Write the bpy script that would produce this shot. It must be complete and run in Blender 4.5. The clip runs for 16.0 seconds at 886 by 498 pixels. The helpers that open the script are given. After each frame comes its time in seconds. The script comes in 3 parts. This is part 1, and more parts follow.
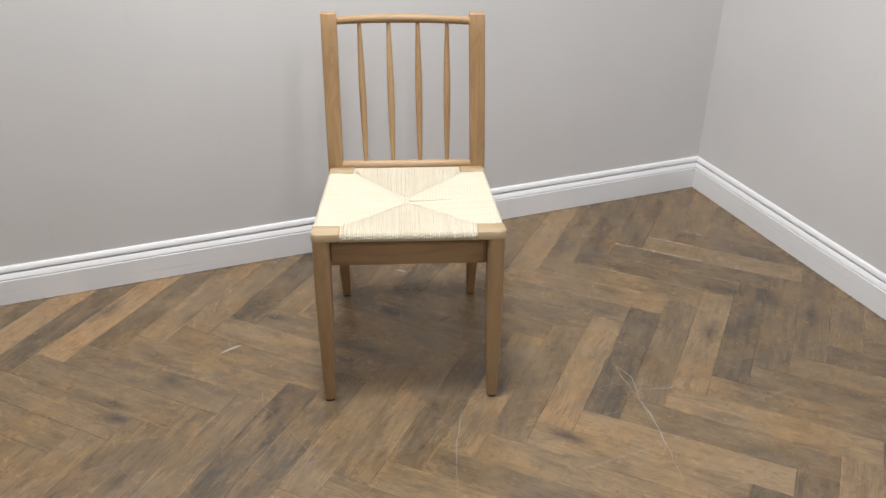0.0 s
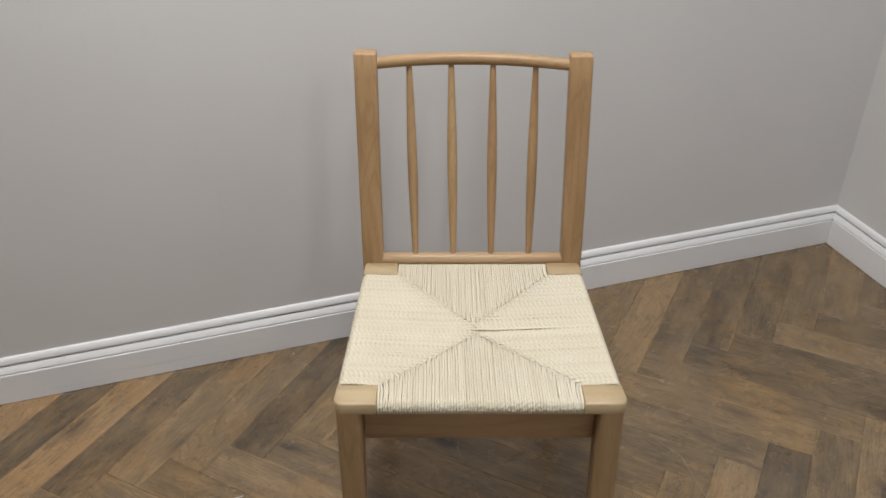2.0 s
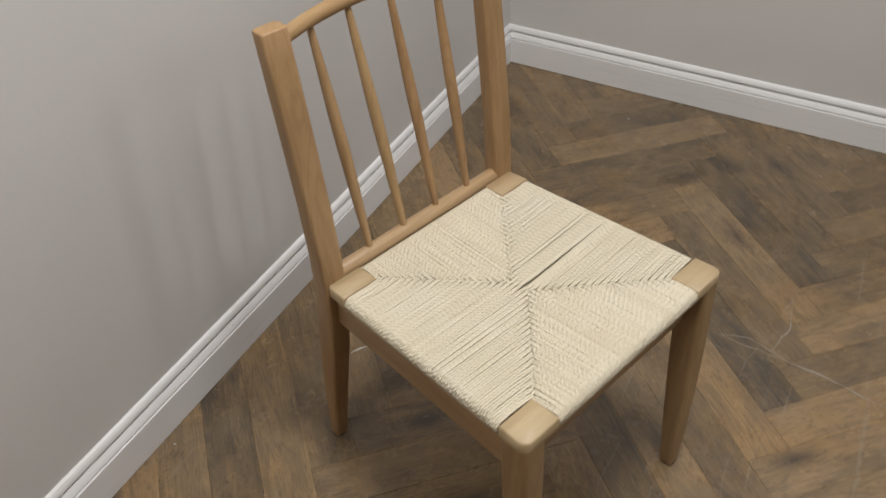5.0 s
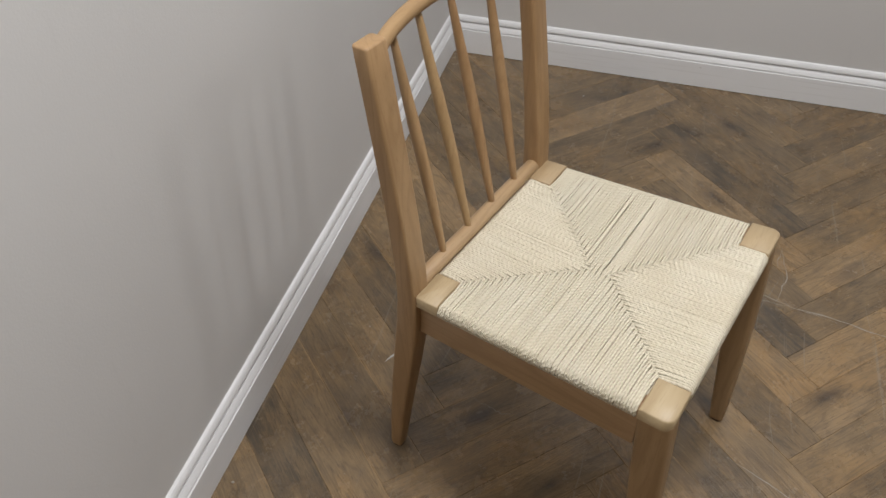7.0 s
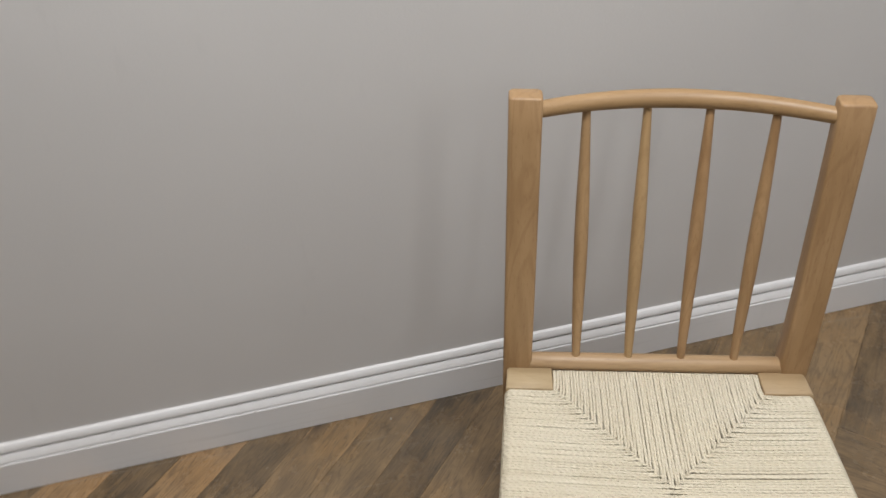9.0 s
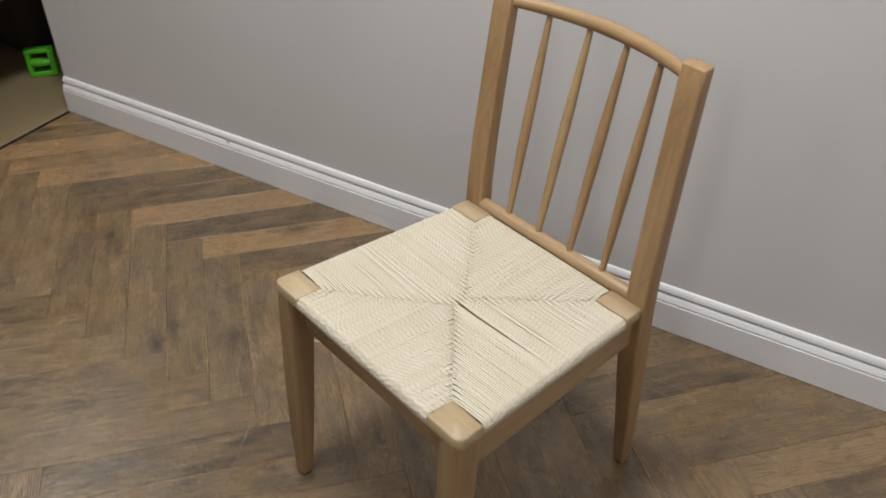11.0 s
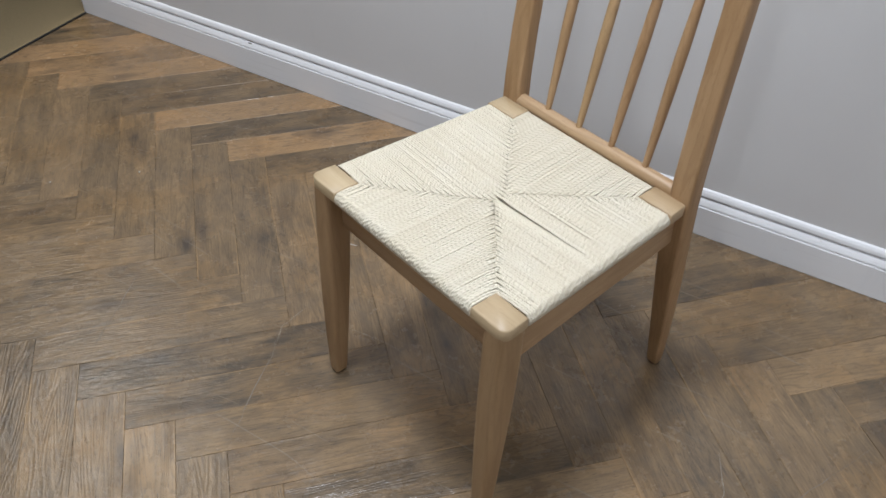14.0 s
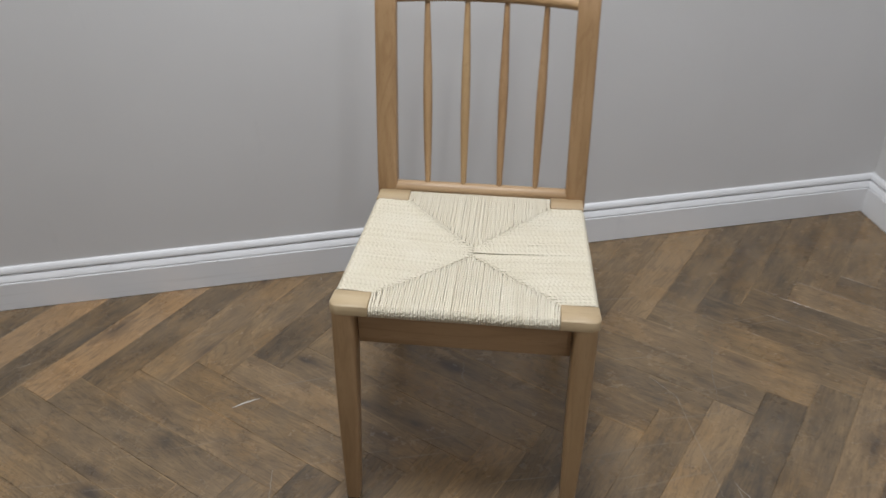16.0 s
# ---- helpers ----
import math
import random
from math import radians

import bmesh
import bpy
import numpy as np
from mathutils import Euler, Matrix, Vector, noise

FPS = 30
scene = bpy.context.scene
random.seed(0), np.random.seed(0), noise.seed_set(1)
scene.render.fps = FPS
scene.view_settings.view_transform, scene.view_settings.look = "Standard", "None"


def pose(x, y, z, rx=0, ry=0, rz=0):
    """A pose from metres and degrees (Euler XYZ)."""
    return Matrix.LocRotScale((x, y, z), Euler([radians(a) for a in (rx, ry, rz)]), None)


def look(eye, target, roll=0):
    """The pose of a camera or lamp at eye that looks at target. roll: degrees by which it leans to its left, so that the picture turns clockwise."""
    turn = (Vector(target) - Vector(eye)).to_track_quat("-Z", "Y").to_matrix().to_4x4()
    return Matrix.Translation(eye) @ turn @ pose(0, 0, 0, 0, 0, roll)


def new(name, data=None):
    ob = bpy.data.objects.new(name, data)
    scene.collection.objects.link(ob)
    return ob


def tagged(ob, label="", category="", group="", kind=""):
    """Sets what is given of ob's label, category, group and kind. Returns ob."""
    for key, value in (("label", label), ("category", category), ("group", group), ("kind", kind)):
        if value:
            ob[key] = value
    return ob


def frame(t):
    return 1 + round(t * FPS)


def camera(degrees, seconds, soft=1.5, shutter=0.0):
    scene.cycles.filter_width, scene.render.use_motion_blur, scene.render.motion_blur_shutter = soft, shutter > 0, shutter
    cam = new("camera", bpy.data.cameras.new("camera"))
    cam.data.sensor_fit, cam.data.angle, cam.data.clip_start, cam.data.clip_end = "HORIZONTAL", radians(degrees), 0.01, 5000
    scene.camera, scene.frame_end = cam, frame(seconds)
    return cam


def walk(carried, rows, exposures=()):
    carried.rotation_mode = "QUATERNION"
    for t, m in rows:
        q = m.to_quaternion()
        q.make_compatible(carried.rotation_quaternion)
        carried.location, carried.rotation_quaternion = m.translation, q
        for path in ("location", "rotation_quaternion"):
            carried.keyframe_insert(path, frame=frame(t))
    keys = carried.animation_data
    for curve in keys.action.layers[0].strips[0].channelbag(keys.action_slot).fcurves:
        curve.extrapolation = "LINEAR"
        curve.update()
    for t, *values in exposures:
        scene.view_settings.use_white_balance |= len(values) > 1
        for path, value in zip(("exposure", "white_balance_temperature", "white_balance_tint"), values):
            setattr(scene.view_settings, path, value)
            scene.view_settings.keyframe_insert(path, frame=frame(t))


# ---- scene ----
cam = camera(55.2, 16.0, 1.5, 0.3)
PATH = [
    (0, (1.194, 1.118, 1.388), (1.808, 2.744, 0.399), 0.4),
    (0.5, (1.268, 1.257, 1.371), (1.883, 2.88, 0.379), 0.6),
    (1, (1.359, 1.402, 1.385), (1.893, 3.029, 0.353), 0.1),
    (1.5, (1.393, 1.59, 1.356), (1.889, 3.226, 0.318), -0.1),
    (2, (1.374, 1.841, 1.361), (1.887, 3.439, 0.274), -0.0),
    (2.5, (1.409, 2.076, 1.331), (1.904, 3.639, 0.185), -0.3),
    (3, (1.469, 2.322, 1.293), (2.056, 3.839, 0.13), 3.4),
    (3.5, (1.352, 2.485, 1.295), (2.366, 3.701, 0.073), 6.6),
    (4, (1.188, 2.577, 1.335), (2.344, 3.58, 0.048), 3.7),
    (4.5, (1.045, 2.544, 1.339), (2.26, 3.415, 0.01), 0.5),
    (5, (0.921, 2.591, 1.348), (2.229, 3.298, 0.011), -1.0),
    (5.2, (0.866, 2.667, 1.342), (2.203, 3.29, -0.009), -1.4),
    (7.3, (0.813, 2.903, 1.365), (2.222, 3.303, 0.004), 0.2),
    (7.5, (0.887, 2.867, 1.359), (2.269, 3.42, 0.023), 0.9),
    (8, (1.089, 2.763, 1.349), (2.298, 3.702, 0.062), 3.7),
    (8.2, (1.138, 2.69, 1.34), (2.187, 3.823, 0.069), 1.7),
    (10.3, (1.897, 2.042, 1.378), (1.468, 3.536, 0.12), -1.4),
    (10.5, (1.989, 2.006, 1.383), (1.46, 3.48, 0.139), -1.3),
    (11, (2.283, 2.026, 1.353), (1.476, 3.384, 0.126), 0.2),
    (11.5, (2.471, 2.062, 1.344), (1.541, 3.315, 0.092), -0.4),
    (12, (2.511, 2.073, 1.331), (1.559, 3.295, 0.067), -0.8),
    (12.5, (2.508, 2.082, 1.329), (1.547, 3.285, 0.052), -0.9),
    (13, (2.493, 2.071, 1.326), (1.524, 3.251, 0.034), -1.5),
    (13.5, (2.422, 2.05, 1.328), (1.511, 3.244, 0.007), -0.6),
    (14, (2.246, 1.996, 1.307), (1.483, 3.236, -0.063), -0.1),
    (14.5, (2.042, 1.954, 1.258), (1.52, 3.289, -0.137), -0.2),
    (15, (1.824, 1.972, 1.239), (1.558, 3.388, -0.148), -0.7),
    (15.5, (1.646, 1.895, 1.289), (1.689, 3.422, -0.001), -0.6),
    (16, (1.469, 1.684, 1.34), (1.802, 3.293, 0.199), 0.2),
]
EXPOSURES = [(0, -0.02, 6350, 10), (0.5, -0.06, 6320, 10), (1.5, -0.36, 6400, 9.5), (2.5, -0.53, 6500, 10), (3, -0.54, 6550, 10), (3.5, -0.5, 6600, 10), (4, -0.55, 6650, 10.5), (5, -0.61, 6700, 10), (7.4, -0.55, 6450, 10), (8, -0.58, 6500, 10), (11, -0.53, 6450, 10), (12.5, -0.36, 6050, 9.2), (14, -0.29, 5830, 9), (15, -0.36, 5800, 9), (15.5, -0.44, 5800, 9), (16, -0.5, 6080, 9)]
walk(cam, [(t, look(eye, target, roll)) for t, eye, target, roll in PATH], EXPOSURES)

# ---- light ----
world = bpy.data.worlds.new("world")
scene.world = world
world.use_nodes = True
world.node_tree.nodes["Background"].inputs[0].default_value = (0.9, 0.95, 1.0, 1)
world.node_tree.nodes["Background"].inputs[1].default_value = 0.05


def unseen_lamp(x, y, sx, sy, watts, colour):
    data = bpy.data.lights.new("unseen_lamp", "AREA")
    data.shape, data.size, data.size_y, data.energy, data.color = "RECTANGLE", sx, sy, watts, colour
    new("unseen_lamp", data).matrix_basis = pose(x, y, 2.66)


COOL = (0.99, 0.99, 0.99)
WARM = (1.0, 0.9, 0.76)
unseen_lamp(1.54, 2.66, 0.45, 0.45, 64, COOL)
# Fill added to brighten the right-hand wall; no lamp is known here.
unseen_lamp(2.75, 2.2, 0.45, 0.45, 8, COOL)
unseen_lamp(2.2, -0.3, 0.1, 1.5, 22, COOL)
unseen_lamp(0.8, 0.0, 0.1, 1.5, 22, COOL)
# Made-up source behind the wall end, lights the carpet but not the chair.
unseen_lamp(-0.7, 4.3, 0.7, 0.6, 30, WARM)
unseen_lamp(-0.65, 3.25, 0.65, 0.6, 23, WARM)


# ---- materials ----


def material(name):
    """A node material, its tree and its main shader."""
    m = bpy.data.materials.new(name)
    m.use_nodes = True
    return m, m.node_tree, m.node_tree.nodes["Principled BSDF"]


def node(tree, kind, inputs=(), **settings):
    n = tree.nodes.new(kind)
    for key, value in settings.items():
        setattr(n, key, value)
    for key, value in dict(inputs).items():
        if isinstance(value, bpy.types.NodeSocket):
            tree.links.new(value, n.inputs[key])
        else:
            n.inputs[key].default_value = value
    return n


def ramp(tree, source, stops):
    n = tree.nodes.new("ShaderNodeValToRGB")
    tree.links.new(source, n.inputs[0])
    while len(n.color_ramp.elements) < len(stops):
        n.color_ramp.elements.new(0.5)
    for e, (at, colour) in zip(n.color_ramp.elements, stops):
        e.position, e.color = at, (*colour, 1)
    return n.outputs[0]


def mix(tree, factor, a, b, how="MIX"):
    n = node(tree, "ShaderNodeMix", data_type="RGBA", blend_type=how)
    for key, value in ((0, factor), (6, a), (7, b)):
        if isinstance(value, bpy.types.NodeSocket):
            tree.links.new(value, n.inputs[key])
        else:
            n.inputs[key].default_value = value if key == 0 else (*value, 1)
    return n.outputs[2]


def bump(tree, shader, height, strength, distance):
    n = node(tree, "ShaderNodeBump", {"Strength": strength, "Distance": distance, "Height": height})
    tree.links.new(n.outputs[0], shader.inputs["Normal"])


def noise_at(tree, vector, scale, detail=4.0, rough=0.55):
    return node(tree, "ShaderNodeTexNoise", {"Vector": vector, "Scale": scale, "Detail": detail, "Roughness": rough}).outputs[0]


def stretched(tree, scale, shift=None):
    """Object coordinates stretched by scale, moved by shift where it is given."""
    place = node(tree, "ShaderNodeTexCoord").outputs["Object"]
    if shift is not None:
        place = node(tree, "ShaderNodeVectorMath", {0: place, 1: shift}, operation="ADD").outputs[0]
    return node(tree, "ShaderNodeMapping", {"Vector": place, "Scale": scale}).outputs[0]


def paint(name, colour, rough, patch, fine):
    m, tree, shader = material(name)
    place = node(tree, "ShaderNodeTexCoord").outputs["Object"]
    soft = noise_at(tree, place, 1.7, 3)
    dark = tuple(c * (1 - patch) for c in colour)
    base = ramp(tree, soft, [(0.3, dark), (0.7, colour)])
    scuff = noise_at(tree, node(tree, "ShaderNodeMapping", {"Vector": place, "Scale": (9, 9, 2.0)}).outputs[0], 2.2, 6, 0.7)
    shader_in = mix(tree, ramp(tree, scuff, [(0.62, (0, 0, 0)), (0.8, (0.35, 0.35, 0.35))]), base, tuple(c * 0.82 for c in colour))
    tree.links.new(shader_in, shader.inputs["Base Color"])
    shader.inputs["Roughness"].default_value = rough
    bump(tree, shader, noise_at(tree, place, 260, 2), fine, 0.0006)
    return m


WALL = paint("wall_paint", (0.632, 0.622, 0.615), 0.6, 0.06, 0.3)
WHITE = paint("white_gloss_paint", (0.78, 0.78, 0.79), 0.5, 0.04, 0.08)


def chip(m):
    """Small grey knocks and dust specks in the paint."""
    tree = m.node_tree
    shader = tree.nodes["Principled BSDF"]
    old = shader.inputs["Base Color"].links[0].from_socket
    place = node(tree, "ShaderNodeTexCoord").outputs["Object"]
    spots = noise_at(tree, node(tree, "ShaderNodeMapping", {"Vector": place, "Scale": (24, 24, 60)}).outputs[0], 1.0, 4, 0.7)
    streak = noise_at(tree, node(tree, "ShaderNodeMapping", {"Vector": place, "Scale": (3, 3, 130)}).outputs[0], 1.0, 3)
    base = mix(tree, ramp(tree, spots, [(0.70, (0, 0, 0)), (0.76, (0.8, 0.8, 0.8))]), old, (0.4, 0.38, 0.36))
    base = mix(tree, ramp(tree, streak, [(0.6, (0, 0, 0)), (0.75, (0.35, 0.35, 0.35))]), base, (0.55, 0.54, 0.53))
    tree.links.new(base, shader.inputs["Base Color"])


chip(WHITE)
# Unseen far walls and ceiling are kept dark to cut bounced light.
FAR_WALL = paint("dim_bounce_wall", (0.22, 0.21, 0.2), 0.7, 0.06, 0.3)
CEILING = paint("dim_bounce_ceiling", (0.42, 0.41, 0.4), 0.8, 0.03, 0.2)


def beech(name, axis, pale=1.0, warm=1.0, rings=0.3, cast=(1.0, 1.0, 1.0)):
    """Pale oiled beech with the grain along one axis."""
    m, tree, shader = material(name)
    rnd = node(tree, "ShaderNodeObjectInfo").outputs["Random"]
    shift = node(tree, "ShaderNodeVectorMath", {0: rnd, 1: (7.3, 3.1, 5.7)}, operation="MULTIPLY").outputs[0]
    scale = [46.0, 46.0, 46.0]
    scale["xyz".index(axis)] = 3.2
    long = stretched(tree, scale, shift)
    grain = noise_at(tree, long, 1.0, 6, 0.6)
    fleck = [420.0, 420.0, 420.0]
    fleck["xyz".index(axis)] = 45.0
    flecks = noise_at(tree, stretched(tree, fleck, shift), 1.0, 2)
    broad = noise_at(tree, stretched(tree, (5, 5, 5), shift), 1.0, 2)
    base = ramp(tree, grain, [(0.25, (0.288, 0.194, 0.103)), (0.5, (0.376, 0.264, 0.15)), (0.75, (0.435, 0.318, 0.192))])
    base = mix(tree, ramp(tree, flecks, [(0.56, (0, 0, 0)), (0.72, (0.55, 0.55, 0.55))]), base, (0.255, 0.165, 0.088))
    base = mix(tree, ramp(tree, broad, [(0.35, (0, 0, 0)), (0.7, (0.5, 0.5, 0.5))]), base, (0.40, 0.28, 0.155))
    growth = node(tree, "ShaderNodeMath", {0: node(tree, "ShaderNodeMath", {0: noise_at(tree, stretched(tree, tuple(c * 0.42 for c in scale), shift), 1.0, 2, 0.4), 1: 70.0}, operation="MULTIPLY").outputs[0]}, operation="SINE").outputs[0]
    base = mix(tree, ramp(tree, growth, [(0.4, (0, 0, 0)), (1.0, (rings, rings, rings))]), base, (0.24, 0.15, 0.075))
    base = mix(tree, 1.0, base, (1.02 - 0.01 * warm, 1.02 - 0.055 * warm, 1.02 - 0.14 * warm), "MULTIPLY")
    tint = ramp(tree, rnd, [(0.0, (0.9 * pale, 0.85 * pale ** 1.9, 0.82 * pale ** 2.5)), (1.0, (pale, pale ** 1.9, pale ** 2.5))])
    tree.links.new(mix(tree, 1.0, mix(tree, 1.0, base, tint, "MULTIPLY"), cast, "MULTIPLY"), shader.inputs["Base Color"])
    shader.inputs["Roughness"].default_value = 0.46
    bump(tree, shader, grain, 0.12, 0.0006)
    return m


WOOD = {a: beech("beech_" + a, a, 1.0, 1.1 if a == "z" else 0.6, 0.3, (0.965, 0.922, 0.905) if a == "z" else (0.98, 0.955, 0.97)) for a in "xyz"}
LEG = beech("beech_leg", "z", 1.0, 0.6, 0.3, (0.93, 0.908, 0.885))
HONEY = {a: beech("honey_beech_" + a, a, 1.0, 1.4, 0.2) for a in "xz"}
BARE = beech("bare_beech", "x", 1.11, 0.0, 0.05, (1.0, 0.985, 0.975))


def cord_material():
    m, tree, shader = material("paper_cord")
    uv = node(tree, "ShaderNodeTexCoord").outputs["UV"]
    wave = node(tree, "ShaderNodeTexWave", {"Vector": uv, "Scale": 1.0, "Distortion": 0.6, "Detail": 1.0}, wave_type="BANDS", bands_direction="DIAGONAL").outputs["Color"]
    place = node(tree, "ShaderNodeTexCoord").outputs["Object"]
    isle = node(tree, "ShaderNodeNewGeometry").outputs["Random Per Island"]
    fibre = noise_at(tree, place, 420, 3)
    base = ramp(tree, isle, [(0.0, (0.6, 0.538, 0.414)), (0.5, (0.635, 0.576, 0.452)), (1.0, (0.655, 0.598, 0.474))])
    base = mix(tree, ramp(tree, fibre, [(0.4, (0, 0, 0)), (0.75, (0.45, 0.45, 0.45))]), base, (0.58, 0.51, 0.385))
    patch = noise_at(tree, place, 14, 3)
    base = mix(tree, ramp(tree, patch, [(0.45, (0, 0, 0)), (0.75, (0.4, 0.4, 0.4))]), base, (0.69, 0.645, 0.545))
    tree.links.new(base, shader.inputs["Base Color"])
    shader.inputs["Roughness"].default_value = 0.8
    bump(tree, shader, wave, 0.8, 0.0009)
    return m


CORD = cord_material()


def plank_material(name, stain, honey=(0.268, 0.182, 0.098), smoky=(0.064, 0.051, 0.038)):
    """Worn oak with the grain along the plank: honey wood under a smoky stain that is stronger on some planks; haze and scratches run across the joints."""
    m, tree, shader = material(name)
    rnd = node(tree, "ShaderNodeObjectInfo").outputs["Random"]
    shift = node(tree, "ShaderNodeVectorMath", {0: rnd, 1: (31.0, 17.0, 0.0)}, operation="MULTIPLY").outputs[0]
    place = node(tree, "ShaderNodeNewGeometry").outputs["Position"]

    def maths(how, a, b=0.0):
        return node(tree, "ShaderNodeMath", {0: a, 1: b}, operation=how).outputs[0]

    streak = noise_at(tree, stretched(tree, (6.0, 58.0, 1.0), shift), 1.0, 8, 0.74)
    blot = noise_at(tree, stretched(tree, (8.0, 15.0, 1.0), shift), 1.0, 7, 0.72)
    fine = noise_at(tree, stretched(tree, (22.0, 420.0, 1.0), shift), 1.0, 3)
    field = noise_at(tree, stretched(tree, (1.7, 17.0, 1.0), shift), 1.0, 2, 0.4)
    rings = maths("SINE", maths("MULTIPLY", maths("ADD", field, maths("MULTIPLY", fine, 0.008)), 150.0))
    # how much smoky stain: the plank's own share, blotches, streaks
    amount = maths("ADD", maths("MULTIPLY", maths("SUBTRACT", blot, 0.5), 1.8), maths("MULTIPLY", maths("SUBTRACT", streak, 0.5), 1.25))
    amount = maths("ADD", amount, maths("MULTIPLY", maths("SUBTRACT", rnd, 0.5), 0.4))
    amount = node(tree, "ShaderNodeMath", {0: amount, 1: stain}, operation="ADD", use_clamp=True).outputs[0]
    base = mix(tree, amount, honey, smoky)
    base = mix(tree, ramp(tree, rings, [(0.6, (0, 0, 0)), (0.95, (0.3, 0.3, 0.3))]), base, tuple(c * 0.8 for c in smoky))
    base = mix(tree, ramp(tree, fine, [(0.54, (0, 0, 0)), (0.8, (0.42, 0.42, 0.42))]), base, tuple(c * 0.62 for c in smoky))
    base = mix(tree, ramp(tree, fine, [(0.24, (0.35, 0.35, 0.35)), (0.46, (0, 0, 0))]), base, tuple(c * 1.15 for c in honey))
    # short dark pores along the grain
    pores = noise_at(tree, stretched(tree, (55.0, 330.0, 1.0), shift), 1.0, 2, 0.5)
    base = mix(tree, ramp(tree, pores, [(0.62, (0, 0, 0)), (0.7, (0.6, 0.6, 0.6))]), base, (0.05, 0.038, 0.028))
    # honey wood worn bare in streaks
    bare = noise_at(tree, stretched(tree, (5.0, 44.0, 1.0), shift), 1.3, 6, 0.7)
    base = mix(tree, ramp(tree, bare, [(0.58, (0, 0, 0)), (0.72, (0.55, 0.55, 0.55))]), base, tuple(c * 1.12 for c in honey))
    # dark knots with a stained halo
    bent = node(tree, "ShaderNodeVectorMath", {0: stretched(tree, (3.4, 10.0, 1.0), shift), 1: node(tree, "ShaderNodeVectorMath", {0: node(tree, "ShaderNodeTexNoise", {"Vector": stretched(tree, (18.0, 30.0, 1.0), shift), "Scale": 1.0}).outputs["Color"], "Scale": 0.16}, operation="SCALE").outputs[0]}, operation="ADD").outputs[0]
    knot = node(tree, "ShaderNodeTexVoronoi", {"Vector": bent, "Scale": 1.0}).outputs["Distance"]
    base = mix(tree, ramp(tree, knot, [(0.05, (0.8, 0.8, 0.8)), (0.12, (0.42, 0.42, 0.42)), (0.26, (0, 0, 0))]), base, (0.048, 0.039, 0.034))
    # long edges rubbed back to honey wood here and there
    local = node(tree, "ShaderNodeSeparateXYZ", {0: node(tree, "ShaderNodeTexCoord").outputs["Object"]}).outputs
    rim = maths("ADD", maths("ABSOLUTE", local[1]), maths("MULTIPLY", noise_at(tree, stretched(tree, (9.0, 40.0, 1.0), shift), 1.0, 4), 0.006))
    rubbed = ramp(tree, noise_at(tree, stretched(tree, (3.0, 1.5, 1.0), shift), 1.6, 2), [(0.5, (0, 0, 0)), (0.62, (0.6, 0.6, 0.6))])
    rim = ramp(tree, maths("MULTIPLY", maths("SUBTRACT", rim, 0.0445), 200.0), [(0.0, (0, 0, 0)), (0.6, (1, 1, 1))])
    base = mix(tree, mix(tree, 1.0, rim, rubbed, "MULTIPLY"), base, tuple(c * 1.35 for c in honey))
    # dull grey wear over all, and a few dark spills
    haze = noise_at(tree, place, 6.0, 8, 0.7)
    base = mix(tree, ramp(tree, haze, [(0.45, (0, 0, 0)), (0.7, (0.17, 0.17, 0.17))]), base, (0.17, 0.145, 0.118))
    warm = noise_at(tree, place, 4.5, 5, 0.65)
    base = mix(tree, ramp(tree, warm, [(0.45, (0, 0, 0)), (0.66, (1, 1, 1))]), base, mix(tree, 1.0, base, (1.09, 1.0, 0.85), "MULTIPLY"))
    spill = noise_at(tree, place, 12, 6, 0.72)
    base = mix(tree, ramp(tree, spill, [(0.60, (0, 0, 0)), (0.75, (0.5, 0.5, 0.5))]), base, (0.07, 0.056, 0.045))
    # crossing sets of long fine scratches
    marks = None
    curl = node(tree, "ShaderNodeVectorMath", {0: node(tree, "ShaderNodeTexNoise", {"Vector": place, "Scale": 2.0}).outputs["Color"], "Scale": 0.12}, operation="SCALE").outputs[0]
    curved = node(tree, "ShaderNodeVectorMath", {0: place, 1: curl}, operation="ADD").outputs[0]
    for turned, squeeze in ((35.0, (2.2, 130.0, 1.0)), (-58.0, (1.8, 110.0, 1.0)), (84.0, (2.6, 150.0, 1.0))):
        line = node(tree, "ShaderNodeMapping", {"Vector": curved, "Rotation": (0, 0, radians(turned)), "Scale": squeeze}).outputs[0]
        one = ramp(tree, noise_at(tree, line, 1.0, 2), [(0.685, (0, 0, 0)), (0.74, (0.34, 0.34, 0.34))])
        marks = one if marks is None else mix(tree, 1.0, marks, one, "ADD")
    base = mix(tree, marks, base, (0.26, 0.225, 0.18))
    # scattered pale flecks of dust and paint
    dust = noise_at(tree, place, 130, 2, 0.5)
    base = mix(tree, ramp(tree, dust, [(0.745, (0, 0, 0)), (0.79, (0.7, 0.7, 0.7))]), base, (0.36, 0.32, 0.27))
    tree.links.new(base, shader.inputs["Base Color"])
    wear = noise_at(tree, place, 9, 6, 0.7)
    rough = node(tree, "ShaderNodeMapRange", {"Value": wear, 1: 0.3, 2: 0.7, 3: 0.17, 4: 0.34}).outputs[0]
    tree.links.new(rough, shader.inputs["Roughness"])
    ripple = noise_at(tree, stretched(tree, (30.0, 46.0, 1.0), shift), 1.0, 5, 0.68)
    grainy = maths("ADD", maths("MULTIPLY", fine, 0.08), maths("ADD", maths("MULTIPLY", ripple, 1.0), maths("MULTIPLY", rings, 0.06)))
    bump(tree, shader, grainy, 0.5, 0.003)
    return m


